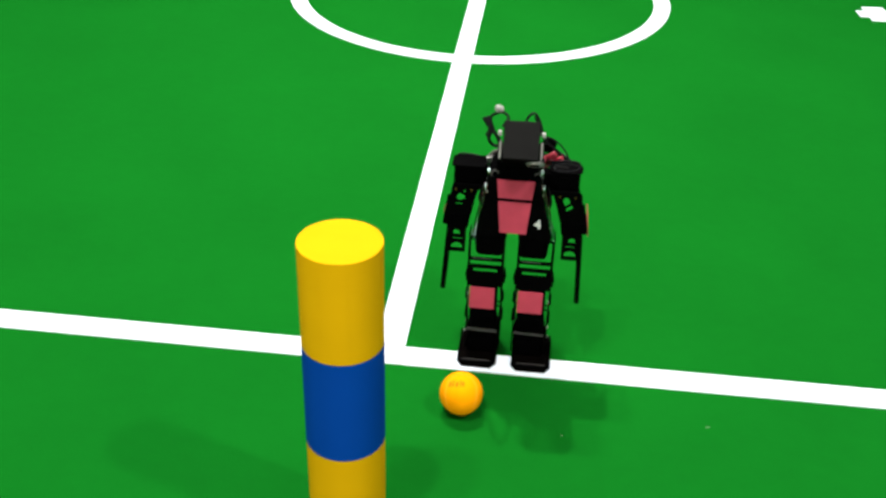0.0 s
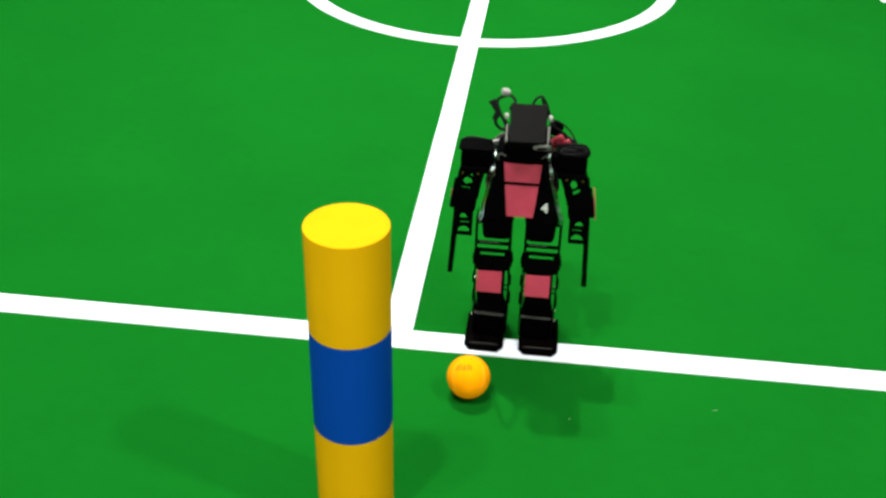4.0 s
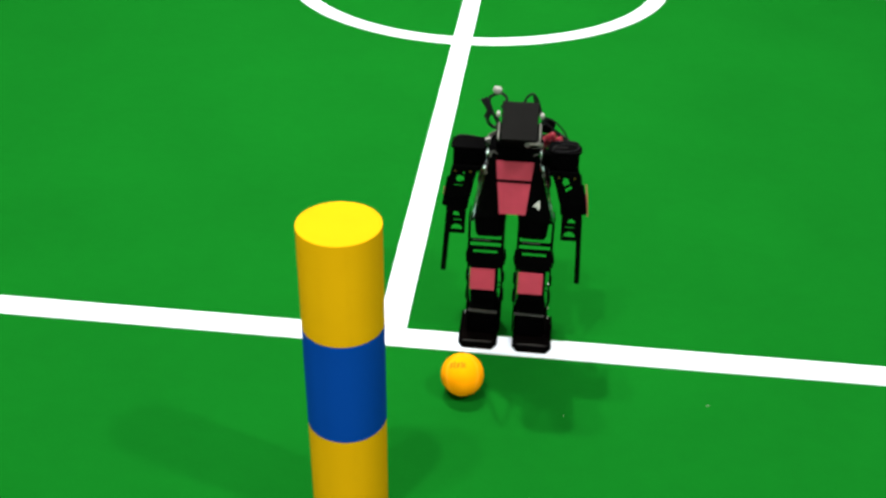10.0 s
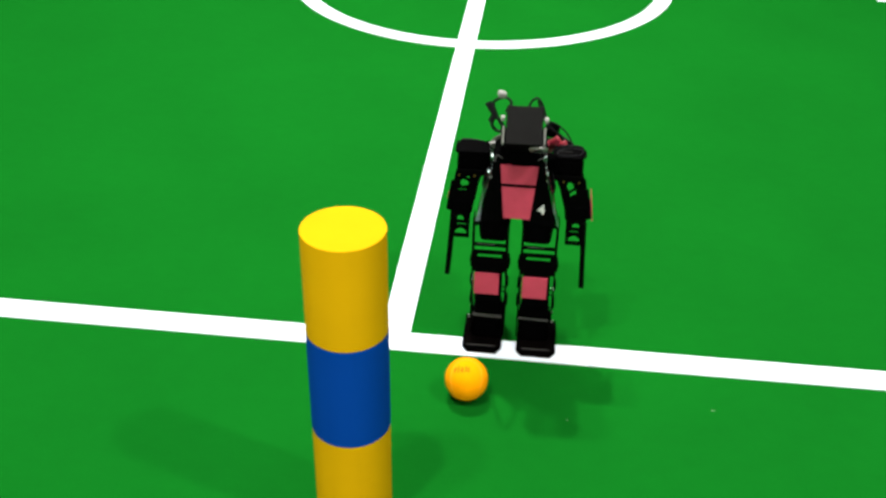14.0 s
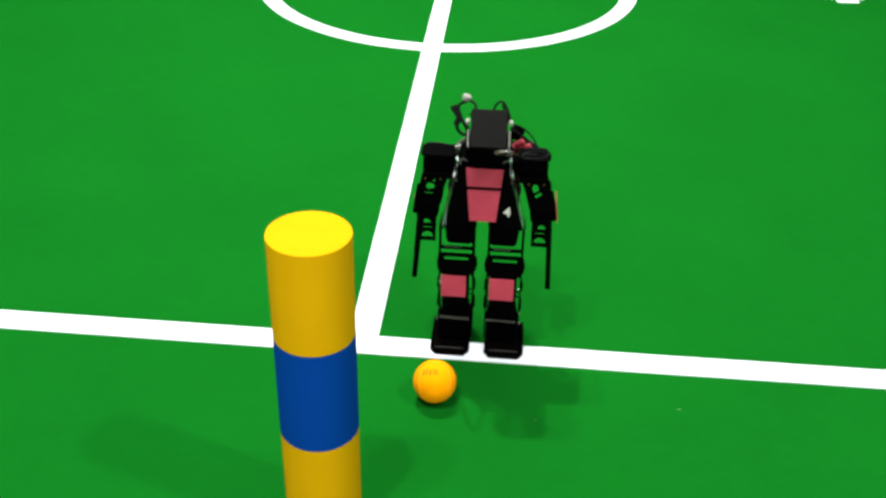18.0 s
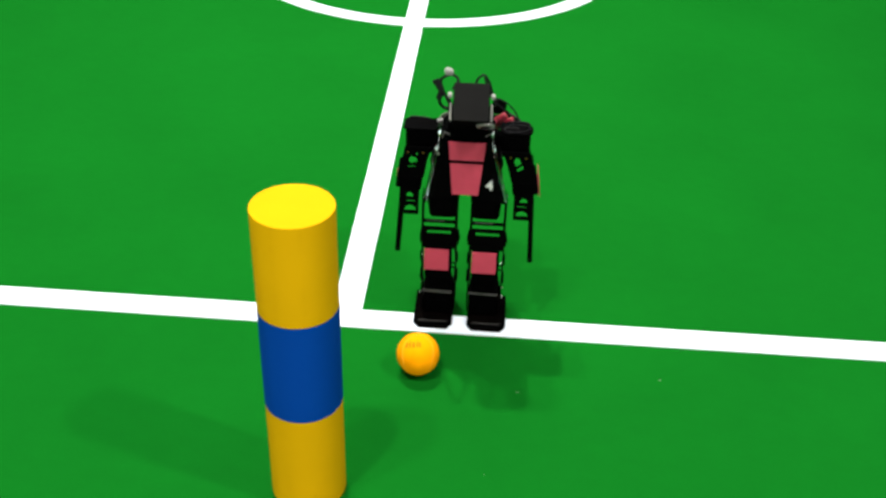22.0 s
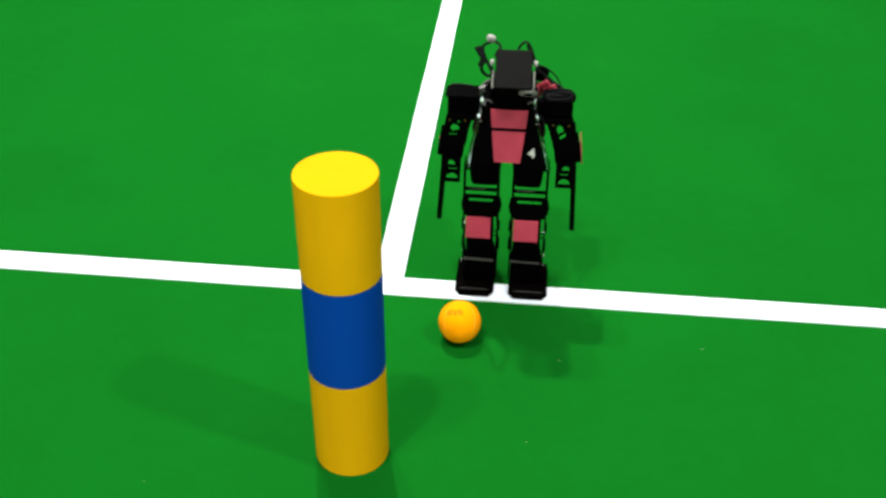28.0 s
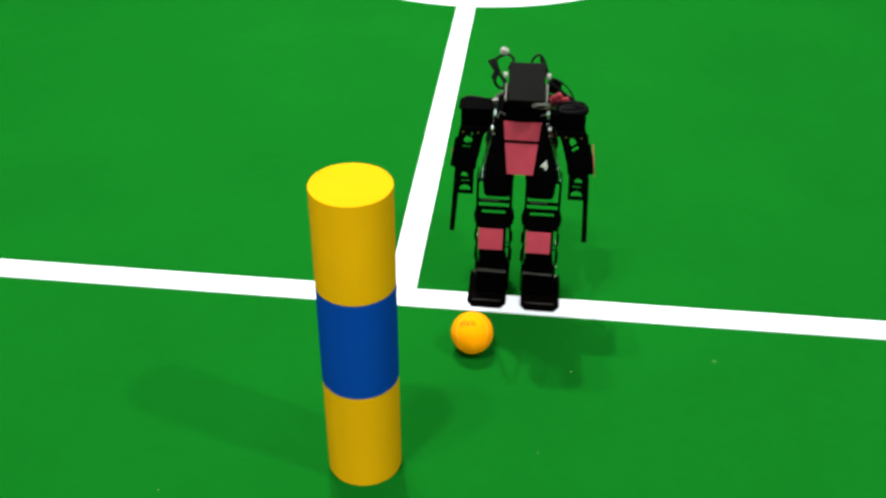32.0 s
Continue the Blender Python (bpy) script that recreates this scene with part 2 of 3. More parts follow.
def rounded(x0, x1, z0, z1, r):
    """A rectangle with round corners."""
    out = []
    for cx, cz, start in ((x1 - r, z1 - r, 0), (x0 + r, z1 - r, 90), (x0 + r, z0 + r, 180), (x1 - r, z0 + r, 270)):
        out += [(cx + r * math.cos(radians(start + 22.5 * i)), cz + r * math.sin(radians(start + 22.5 * i))) for i in range(5)]
    return out


def slot(x0, x1, z0, z1):
    return [(x0, z0), (x1, z0), (x1, z1), (x0, z1)]


# ---- the hall ----


def slab(name, x0, x1, y0, y1, z0, z1, mat, label, category):
    return tagged(finish(name, box(x0, x1, y0, y1, z0, z1, bevel=0), mat), label, category, kind="structure")


slab("floor", -7, 7, -5, 8, -0.05, 0, CARPET, "short-pile green carpet of an indoor football field", "floor")
slab("wall_north", -7.2, 7.2, 8, 8.2, -0.05, 4.4, WALL, "plain grey painted hall wall", "wall")
slab("wall_south", -7.2, 7.2, -5.2, -5, -0.05, 4.4, WALL, "plain grey painted hall wall", "wall")
slab("wall_east", 7, 7.2, -5, 8, -0.05, 4.4, WALL, "plain grey painted hall wall", "wall")
slab("wall_west", -7.2, -7, -5, 8, -0.05, 4.4, WALL, "plain grey painted hall wall", "wall")
slab("ceiling", -7.2, 7.2, -5.2, 8.2, 4.4, 4.5, WALL, "plain grey hall ceiling", "ceiling")

# ---- field markings: white tape on the carpet ----
HALF = 0.0255      # half a line's width
CENTRE = 1.859     # from the touchline's middle to the centre of the circle
RADIUS = 0.5596


def strip(name, path, width, top, label, closed=False):
    """A flat tape along a line of points, with edges that wander by a hair."""
    bm = bmesh.new()
    n = len(path)
    rows = []
    for i, (x, y) in enumerate(path):
        a = path[(i - 1) % n] if closed or i else path[0]
        b = path[(i + 1) % n] if closed or i + 1 < n else path[-1]
        d = Vector((b[0] - a[0], b[1] - a[1], 0)).normalized()
        side = Vector((-d.y, d.x, 0))
        row = []
        for s in (-1, 1):
            w = width + 0.0006 * noise.noise((x * 5 + s * 7, y * 5, top * 900))
            for z in (0.0, top):
                row.append(bm.verts.new(Vector((x, y, z)) + side * s * w))
        rows.append(row)
    for i in range(n if closed else n - 1):
        a, b = rows[i], rows[(i + 1) % n]
        for k, j in ((1, 3), (3, 2), (0, 1)):
            bm.faces.new((a[k], a[j], b[j], b[k]))
    if not closed:
        for r in (rows[0], rows[-1]):
            bm.faces.new((r[0], r[1], r[3], r[2]))
    return tagged(finish(name, bm, LINE), label, "field line", kind="structure")


def steps(a, b, n):
    return [(a[0] + (b[0] - a[0]) * i / n, a[1] + (b[1] - a[1]) * i / n) for i in range(n + 1)]


strip("touchline", steps((-2.8, 0.0084), (HALF, -0.0016), 45), 0.0238, 0.0020, "straight white touchline taped on green carpet")
strip("touchline", steps((HALF + 0.0002, -0.0026), (2.8, -0.0030), 45), 0.0233, 0.0021, "straight white touchline taped on green carpet")
strip("halfway_line", steps((0.0006, HALF + 0.0002), (0.0006, 2 * CENTRE), 60), 0.0243, 0.0020, "straight white halfway line meeting the touchline")
strip("centre_circle", [(RADIUS * math.cos(2 * math.pi * i / 144), CENTRE + RADIUS * math.sin(2 * math.pi * i / 144)) for i in range(144)],
      0.0237, 0.0026, "white centre circle crossing the halfway line", closed=True)


def cross_mark(x, y, turn):
    """A small white plus sign of two short tapes."""
    bm = bmesh.new()
    for a, b, z in ((0.058, 0.026, 0.002), (0.032, 0.060, 0.0026)):
        add_box(bm, -a, a, -b, b, 0, z, bevel=0)
    ob = finish("penalty_mark", bm, LINE)
    ob.matrix_world = pose(x, y, 0, 0, 0, turn)
    return tagged(ob, "white plus-shaped penalty mark taped on the carpet", "field mark", kind="structure")


cross_mark(1.210, 1.884, 4)


def scrap(x, y, size, turn):
    """A sliver of pale paper or tape on the carpet."""
    bm = bmesh.new()
    n = 7
    ring = [(size * random.uniform(0.6, 1.2) * math.cos(2 * math.pi * i / n) * 2.0, size * random.uniform(0.3, 0.5) * math.sin(2 * math.pi * i / n)) for i in range(n)]
    low = [bm.verts.new((a, b, 0)) for a, b in ring]
    top = [bm.verts.new((a * 0.8, b * 0.8, 0.0005 + random.uniform(0, 0.0004))) for a, b in ring]
    bm.faces.new(top)
    for i in range(n):
        bm.faces.new((low[i], low[(i + 1) % n], top[(i + 1) % n], top[i]))
    ob = finish("paper_scrap", bm, SCRAP)
    ob.matrix_world = pose(x, y, 0, 0, 0, turn)
    return tagged(ob, "tiny pale scrap lying on the green carpet", "scrap", group="scraps on the carpet")


for sx, sy, size, turn in ((0.5086, -0.110, 0.0017, 10), (0.288, -0.160, 0.0010, -5), (0.243, -0.338, 0.0010, 70), (-0.263, -0.464, 0.0009, 30)):
    scrap(sx, sy, size, turn)

# ---- the landmark pole ----
POLE = (0.0044, -0.3764)
POLE_R, POLE_H, BAND_HIGH, BAND_LOW = 0.0501, 0.4458, 0.3048, 0.157


def landmark_pole():
    pole = new("landmark_pole")
    pole.matrix_world = pose(*POLE, 0, 0, -0.3, 0)
    tagged(pole, "round yellow pole with a blue middle band on green carpet", "landmark pole")
    gap = 0.0003
    for name, z0, z1, mat, label in (("lower_section", 0.0, BAND_LOW - gap, YELLOW, "yellow paper-covered section"), ("blue_band", BAND_LOW, BAND_HIGH, BLUE, "blue band"),
                                     ("upper_section", BAND_HIGH + gap, POLE_H, YELLOW, "yellow paper-covered section")):
        bm = bmesh.new()
        add_cylinder(bm, POLE_R + (0.0002 if name == "blue_band" else 0), z1 - z0, pose(0, 0, (z0 + z1) / 2), sides=96, bevel=0.0012 if z1 == POLE_H else 0.0003)
        part(name, bm, mat, pole, label)
    return pole


landmark_pole()

# ---- the ball ----
BALL, BALL_R = (0.1315, -0.1232), 0.0331


def tennis_ball():
    bm = bmesh.new()
    bmesh.ops.create_uvsphere(bm, u_segments=64, v_segments=40, radius=BALL_R)
    ball = finish("tennis_ball", bm, FELT, sharp=180)
    ball.matrix_world = pose(*BALL, BALL_R, 0, 0, 0)
    tagged(ball, "orange felt tennis ball with pale seam and worn print", "ball")
    front = Vector((0.05, -0.77, 0.63)).normalized()      # the side that carries the print
    right = Vector((0, 0, 1)).cross(front).normalized()
    up = front.cross(right)
    seam = []
    for i in range(48):
        t = 2 * math.pi * i / 48
        p = Vector((0.75 * math.cos(t) + 0.25 * math.cos(3 * t), 0.75 * math.sin(t) - 0.25 * math.sin(3 * t), 0.866 * math.sin(2 * t))).normalized()
        p = front * (p.x + p.y) / 1.4142 + right * (p.y - p.x) / 1.4142 + up * p.z
        seam.append(p * (BALL_R - 0.0007))
    part("seam", tube(seam, 0.0013, closed=True, steps=3, sides=6), SEAM, ball, "pale orange rubber seam")
    # print that cannot be read: short bars on the felt
    for k, (lon, width) in enumerate(((-38, 8.0), (-27, 6.0), (-17, 8.0), (-5, 5.0), (2, 6.0))):
        bm = bmesh.new()
        grid = [[None] * 4 for _ in range(4)]
        for i in range(4):
            for j in range(4):
                a, b = radians(lon + width * i / 3), radians(17 + (15 + k % 2 * 3) * j / 3 + 0.05 * lon)
                p = front * math.cos(b) * math.cos(a) + right * math.cos(b) * math.sin(a) + up * math.sin(b)
                grid[i][j] = bm.verts.new(p * (BALL_R + 0.00015))
        for i in range(3):
            for j in range(3):
                bm.faces.new((grid[i][j], grid[i + 1][j], grid[i + 1][j + 1], grid[i][j + 1]))
        part("print_bar", bm, INK, ball, "faded red-brown print")
    return ball


tennis_ball()

# ---- the small walking robot; it faces -y, towards the pole ----
robot = new("humanoid_robot")
robot.location = (0.1895, 0.030, 0)
tagged(robot, "small black humanoid robot with pink panels standing on touchline", "robot")


def rivets(places, parent, axis="x", r=0.0022, mat=STEEL):
    for p in places:
        turn = {"x": (0, 90, 0), "y": (90, 0, 0), "z": (0, 0, 0)}[axis]
        part("screw", cylinder(r, 0.0024, pose(*p, *turn), sides=12, bevel=0.0005), mat, parent, "bright screw head")


def leg(s):
    c, f = s * 0.0378, s * 0.044
    outline = [(-0.032, -0.044), (-0.025, -0.052), (0.025, -0.052), (0.032, -0.044), (0.032, 0.034), (0.0235, 0.047), (-0.0235, 0.047), (-0.032, 0.034)]
    foot = part("foot", plate([(x + f, z) for x, z in outline], (), 0.0065, pose(0, 0, 0, 90)), SOLE, robot, "dark foot tray with cut corners")
    part("toe_rim", box(f - 0.024, f + 0.024, -0.0450, -0.0385, 0.0063, 0.0118, bevel=0.0020), BLACK, foot)
    part("toe_strip", box(f - 0.0225, f + 0.0225, -0.0390, -0.0378, 0.0112, 0.0122, bevel=0.0003), STRIP, foot, "thin grey metal strip")
    part("heel_rim", box(f - 0.024, f + 0.024, 0.0475, 0.0505, 0.0063, 0.0118, bevel=0.0012), BLACK, foot)
    for k in (-1, 1):
        part("side_rim", box(f + k * 0.0303 - 0.0014, f + k * 0.0303 + 0.0014, -0.033, 0.044, 0.0063, 0.0125, bevel=0.0009), BLACK, foot)
        part("corner_rim", tube([(f + k * 0.0240, -0.0418, 0.0095), (f + k * 0.0300, -0.0325, 0.0098)], 0.0022), BLACK, foot)
    # ankle: two servos stacked over the rear half of the foot
    servo = part("ankle_servo", box(c - 0.0230, c + 0.0230, -0.010, 0.036, 0.0066, 0.041, bevel=0.003), SERVO, robot)
    part("servo_lid", box(c - 0.0195, c + 0.0195, -0.0115, -0.0095, 0.012, 0.036, bevel=0.0008), SERVO, servo)
    part("pivot_disc", cylinder(0.0175, 0.050, pose(c, 0.030, 0.030, 0, 90, 0), sides=32, bevel=0.0015), SERVO, servo, "round black ankle pivot")
    for k in (-1, 1):
        part("pivot_cap", cylinder(0.0085, 0.0030, pose(c + k * 0.0258, 0.030, 0.030, 0, 90, 0), sides=20, bevel=0.0008), BLACK, servo)
    bracket = part("ankle_bracket", box(c - 0.0250, c + 0.0232, -0.0140, -0.0117, 0.0508, 0.0563 if s < 0 else 0.0548, bevel=0.0008, m=Matrix.Translation((c, 0, 0.0535)) @ pose(0, 0, 0, 0, 1.6, 0) @ Matrix.Translation((-c, 0, -0.0535))),
                   STRIP, robot, "grey aluminium bracket edge")
    part("ankle_yoke", box(c - 0.0225, c + 0.0225, -0.0112, 0.030, 0.0395, 0.058, bevel=0.003), SERVO, robot)
    for k in (-1, 1):
        x = c + k * 0.0272
        wing = plate([(-0.010, 0.014), (0.036, 0.014), (0.038, 0.036), (0.018, 0.068), (-0.010, 0.070), (-0.020, 0.056)], [oval(0.002, 0.054, 0.007, 0.006), oval(0.006, 0.032, 0.006, 0.006)],
                     0.0016, pose(x + 0.0008, 0, 0, 0, 0, 90))
        part("side_plate", wing, BLACK, bracket)
    rivets([(c + s * 0.0292, -0.004, 0.044), (c + s * 0.0292, 0.020, 0.046)], bracket, mat=ALU)
    # shin: a rounded servo, and over it the knee servo with its foam cover
    part("shin_servo", box(c - 0.0222, c + 0.0222, -0.0195, 0.000, 0.0600, 0.0915, bevel=0.006, segments=3), SERVO, robot)
    shin = part("knee_servo", box(c - 0.0218, c + 0.0205, -0.0285, 0.008, 0.0915, 0.1490, bevel=0.002), SERVO, robot)
    o = -0.0028
    low, high = (0.1078, 0.1470) if s < 0 else (0.1058, 0.1453)
    part("shin_cover", box(c + o - 0.0195, c + o + 0.0193, -0.0312, -0.0287, low, high, bevel=0.0007), PINK, shin, "square pink foam panel")
    for k in (-1, 1):
        x = c + k * 0.0272
        wing = plate([(-0.008, 0.058), (0.020, 0.058), (0.022, 0.092), (0.008, 0.122), (0.016, 0.158), (-0.012, 0.163), (-0.022, 0.140), (-0.016, 0.104)], [oval(0.006, 0.078, 0.007, 0.010), oval(0.000, 0.136, 0.005, 0.011)],
                     0.0016, pose(x + 0.0008, 0, 0, 0, 0, 90))
        part("side_plate", wing, BLACK, shin)
        for z, y, rr in ((0.1545, -0.002, 0.0125), (0.076, 0.006, 0.0105), (0.116, -0.002, 0.0090)):
            part("joint_disc", cylinder(rr, 0.0030, pose(c + k * 0.0292, y, z, 0, 90, 0), sides=24, bevel=0.0008), BLACK, shin)
        part("joint_cap", cylinder(0.0055, 0.0016, pose(c + k * 0.0313, -0.002, 0.1545, 0, 90, 0), sides=16, bevel=0.0005), SERVO, shin)
    for z in (0.0800, 0.0890):
        part("rear_bar", box(c - 0.0262, c + 0.0262, 0.0175, 0.0195, z, z + 0.0024, bevel=0.0005), BLACK, shin)
    rivets([(c + s * 0.0252, -0.0240, 0.150), (c + s * 0.0252, -0.0240, 0.124 if s > 0 else 0.131)], shin, r=0.0017)
    part("shin_cable", tube([(c - s * 0.0245, 0.010, 0.062), (c - s * 0.0262, 0.020, 0.088), (c - s * 0.0245, 0.016, 0.118), (c - s * 0.0230, 0.012, 0.146)], 0.0014), RUBBER, robot)
    # thigh: servo low down, slotted frame over it, hip servo hanging in the frame
    thigh = part("thigh_servo", box(c - 0.0245, c + 0.0245, -0.0278, -0.0180, 0.1515, 0.1680, bevel=0.002), SERVO, robot)
    w = 0.0279
    frame_plate = plate([(-w + 0.001, 0.150), (w - 0.001, 0.150), (w, 0.188), (w, 0.234), (w - 0.005, 0.2425), (-w + 0.005, 0.2425), (-w, 0.234), (-w, 0.188)],
                        [slot(-0.0185, 0.0185, 0.1768, 0.1822), slot(-w + 0.0040, w - 0.0040, 0.1892, 0.1962), slot(-w + 0.0042, w - 0.0042, 0.2022, 0.2370)],
                        0.0020, pose(c, -0.0302, 0, 0, 0, 0))
    part("thigh_frame", frame_plate, BLACK, thigh, "black slotted metal frame")
    part("frame_lip", box(c - 0.020, c + 0.008, -0.0312, -0.0303, 0.2006, 0.2014, bevel=0.0002), STRIP, thigh, "thin grey metal lip")
    for k in (-1, 1):
        part("side_rail", box(c + k * 0.0270 - 0.0009, c + k * 0.0270 + 0.0009, -0.0282, 0.004, 0.156, 0.240, bevel=0.0004), BLACK, thigh)
        part("rail_screw", cylinder(0.0022, 0.0016, pose(c + k * 0.0282, -0.010, 0.232, 0, 90, 0), sides=10), BLACK, thigh)
    h = s * 0.0334
    hip = part("hip_servo", box(h - 0.0258, h + 0.0258, -0.034, 0.012, 0.2040, 0.256, bevel=0.007, taper=0.80, segments=3), SERVO, robot)
    part("servo_lid", box(h - 0.0135, h + 0.0135, -0.0345, -0.0255, 0.216, 0.246, bevel=0.0008), SERVO, hip)
    part("hip_yoke", box(h - 0.020, h + 0.020, 0.010, 0.030, 0.222, 0.250, bevel=0.003), SERVO, hip)


leg(-1)
leg(1)

# trunk
trunk = part("torso", box(-0.0400, 0.0400, -0.033, 0.034, 0.258, 0.350, bevel=0.004), SERVO, robot, "black torso")
part("pelvis", box(-0.056, 0.056, -0.018, 0.034, 0.244, 0.260, bevel=0.003), SERVO, robot)
for s in (-1, 1):
    flank = plate([(s * 0.028, 0.3485), (s * 0.0405, 0.3460), (s * 0.0495, 0.298), (s * 0.0610, 0.249), (s * 0.052, 0.243), (s * 0.019, 0.247), (s * 0.024, 0.300)], (), 0.003, pose(0, -0.0362, 0))
    part("front_plate", flank, BLACK, trunk, "black angled front plate")
    part("servo", box(s * 0.0440 - 0.007, s * 0.0440 + 0.007, -0.022, 0.022, 0.262, 0.312, bevel=0.002), SERVO, trunk)
    part("servo_disc", cylinder(0.0100, 0.003, pose(s * 0.0520, 0.000, 0.290, 0, 90, 0), sides=24, bevel=0.0008), BLACK, trunk)
    part("collar_clip", tube([(s * 0.026, -0.034, 0.353), (s * 0.0325, -0.034, 0.357), (s * 0.0365, -0.033, 0.351), (s * 0.0360, -0.034, 0.341)], 0.0012), STRIP, trunk, "grey clip")
    part("side_cable", tube([(s * 0.046, 0.004, 0.338), (s * 0.0495, -0.008, 0.318), (s * 0.0545, -0.010, 0.298), (s * 0.0520, -0.004, 0.280)], 0.0012), RUBBER, trunk)
    rivets([(s * 0.0415, -0.0362, 0.322), (s * 0.0560, -0.0362, 0.268)], trunk, "y", 0.0013, ALU)


def sloped_panel(half_top, half_low, z0, z1, y=-0.0385, thick=0.0022):
    return plate([(-half_low, z0), (half_low, z0), (half_top, z1), (-half_top, z1)], (), thick, pose(0.0002, y, 0))


part("chest_panel", sloped_panel(0.0277, 0.0250, 0.3132, 0.3436), PINK, trunk, "pink foam chest panel")
part("belly_panel", sloped_panel(0.0247, 0.0198, 0.2545, 0.3090), PINK, trunk, "pink foam belly panel")
part("panel_joint", box(-0.026, 0.026, -0.0390, -0.035, 0.3086, 0.3136, bevel=0.0004), BLACK, trunk)
part("collar", box(-0.034, 0.034, -0.0345, 0.010, 0.3475, 0.361, bevel=0.002), SERVO, trunk, "black collar plate")

# the number on the front plate
text = bpy.data.curves.new("number", "FONT")
text.body, text.size, text.extrude = "4", 0.0215, 0.0003
text.align_x, text.align_y = "CENTER", "CENTER"
text.offset = 0.0005
holder = bpy.data.objects.new("number", text)
scene.collection.objects.link(holder)
bpy.context.view_layer.update()
letter = bpy.data.meshes.new_from_object(holder.evaluated_get(bpy.context.evaluated_depsgraph_get()))
bpy.data.objects.remove(holder)
letter.materials.clear()
letter.materials.append(NUMBER)
number = new("number", letter)
number.parent = trunk
number.matrix_local = pose(0.0365, -0.0368, 0.2715, 90, 0, 0)
number["label"] = "pale number four sticker"


def placed(bm, m):
    bmesh.ops.transform(bm, matrix=m, verts=bm.verts[:])
    return bm


# the clear hoses bow forwards from the shoulders and come back to the hips
HOSE_L = [(-0.0407, -0.030, 0.3559), (-0.0407, -0.050, 0.3516), (-0.0430, -0.070, 0.3455), (-0.0462, -0.085, 0.3313), (-0.0510, -0.083, 0.3065), (-0.0556, -0.062, 0.2700), (-0.0592, -0.035, 0.2378)]
HOSE_R = [(0.0365, -0.030, 0.3590), (0.0382, -0.050, 0.3540), (0.0416, -0.070, 0.3484), (0.0471, -0.085, 0.3342), (0.0528, -0.083, 0.3103), (0.0588, -0.062, 0.2777), (0.0631, -0.035, 0.2463)]


def arm(s):
    d = 0.0042 if s > 0 else 0.0      # one arm hangs a little further out

    def bx(x0, x1, *r, **k):
        return box(min(s * x0, s * x1), max(s * x0, s * x1), *r, **k)

    def pl(outer, holes, thick, y):
        return plate([(s * x, z) for x, z in outer], [[(s * x, z) for x, z in h] for h in holes], thick, pose(0, y, 0))

    shoulder = part("shoulder_servo", bx(0.0475, 0.0940, -0.009, 0.022, 0.306, 0.3440, bevel=0.004, segments=3), SERVO, robot)
    corner = 0.006 if s < 0 else 0.0135
    cap = part("shoulder_cap", plate(rounded(-0.0252, 0.0252, -0.0175, 0.0175, corner), (), 0.0028, pose(s * 0.0723, 0.0080, 0.3446, 90, 0, 0)), BLACK, shoulder, "flat black shoulder plate")
    part("servo_horn", cylinder(0.0115, 0.004, pose(s * 0.070, -0.0100, 0.330, 90), sides=24, bevel=0.0012), SERVO, shoulder)
    part("shoulder_link", bx(0.037, 0.050, -0.006, 0.014, 0.322, 0.343, bevel=0.002), SERVO, shoulder)
    part("rear_lip", bx(0.0495, 0.0915, 0.0255, 0.0275, 0.3380, 0.3482, bevel=0.0007), BLACK, cap)
    if s > 0:
        part("cap_ring", tube([(0.056, -0.002, 0.3483), (0.070, -0.0055, 0.3483), (0.086, 0.000, 0.3483), (0.0925, 0.010, 0.3483), (0.084, 0.0190, 0.3483), (0.068, 0.0185, 0.3483), (0.056, 0.0095, 0.3483)], 0.0009, closed=True), RUBBER, cap, "coiled black cable")
        part("cap_scuff", bx(0.0540, 0.0760, 0.0065, 0.0105, 0.3474, 0.3488, bevel=0.0006), PLATE, cap, "scuffed grey edge")
    part("cable", tube([(s * 0.046, 0.020, 0.341), (s * 0.056, 0.027, 0.3465), (s * 0.078, 0.030, 0.3480), (s * 0.0900, 0.029, 0.3470), (s * 0.0945, 0.024, 0.342), (s * 0.091, 0.023, 0.334)], 0.0013), RUBBER, shoulder)
    if s > 0:      # a five-sided hole over a slanting slot
        upper_holes = [[(0.0712, 0.3060), (0.0738, 0.3135), (0.0795, 0.3118), (0.0826, 0.3035), (0.0752, 0.2980)], [(0.0762, 0.2945), (0.0850, 0.3005), (0.0868, 0.2950), (0.0776, 0.2890)], slot(0.0790, 0.0862, 0.2820, 0.2840)]
    else:
        upper_holes = [[(0.0882, 0.2996), (0.0841, 0.3067), (0.0760, 0.3045), (0.0740, 0.2979), (0.0838, 0.2942)], slot(0.0775, 0.0895, 0.2880, 0.2903), oval(0.0755, 0.3105, 0.0020, 0.0020, 8)]
    upper = part("upper_arm_plate", pl([(0.0530, 0.3230), (0.0935, 0.3230), (0.0962, 0.3045), (0.1012 + d * 0.6, 0.3025), (0.1055 + d, 0.270), (0.0655 + d, 0.270), (0.0598 + d * 0.4, 0.300)],
                                       upper_holes, 0.0022, -0.0215), BLACK, robot, "black bracket plate with cut-outs")
    part("upper_arm_rear_plate", pl([(0.0560, 0.318), (0.0935, 0.318), (0.1065 + d, 0.252), (0.0665 + d, 0.252)], [[(0.0705 + d, 0.2560), (0.1010 + d, 0.2560), (0.0965, 0.286), (0.0895, 0.310), (0.0625, 0.310), (0.0660, 0.290)]], 0.0022, 0.0135), BLACK, upper)
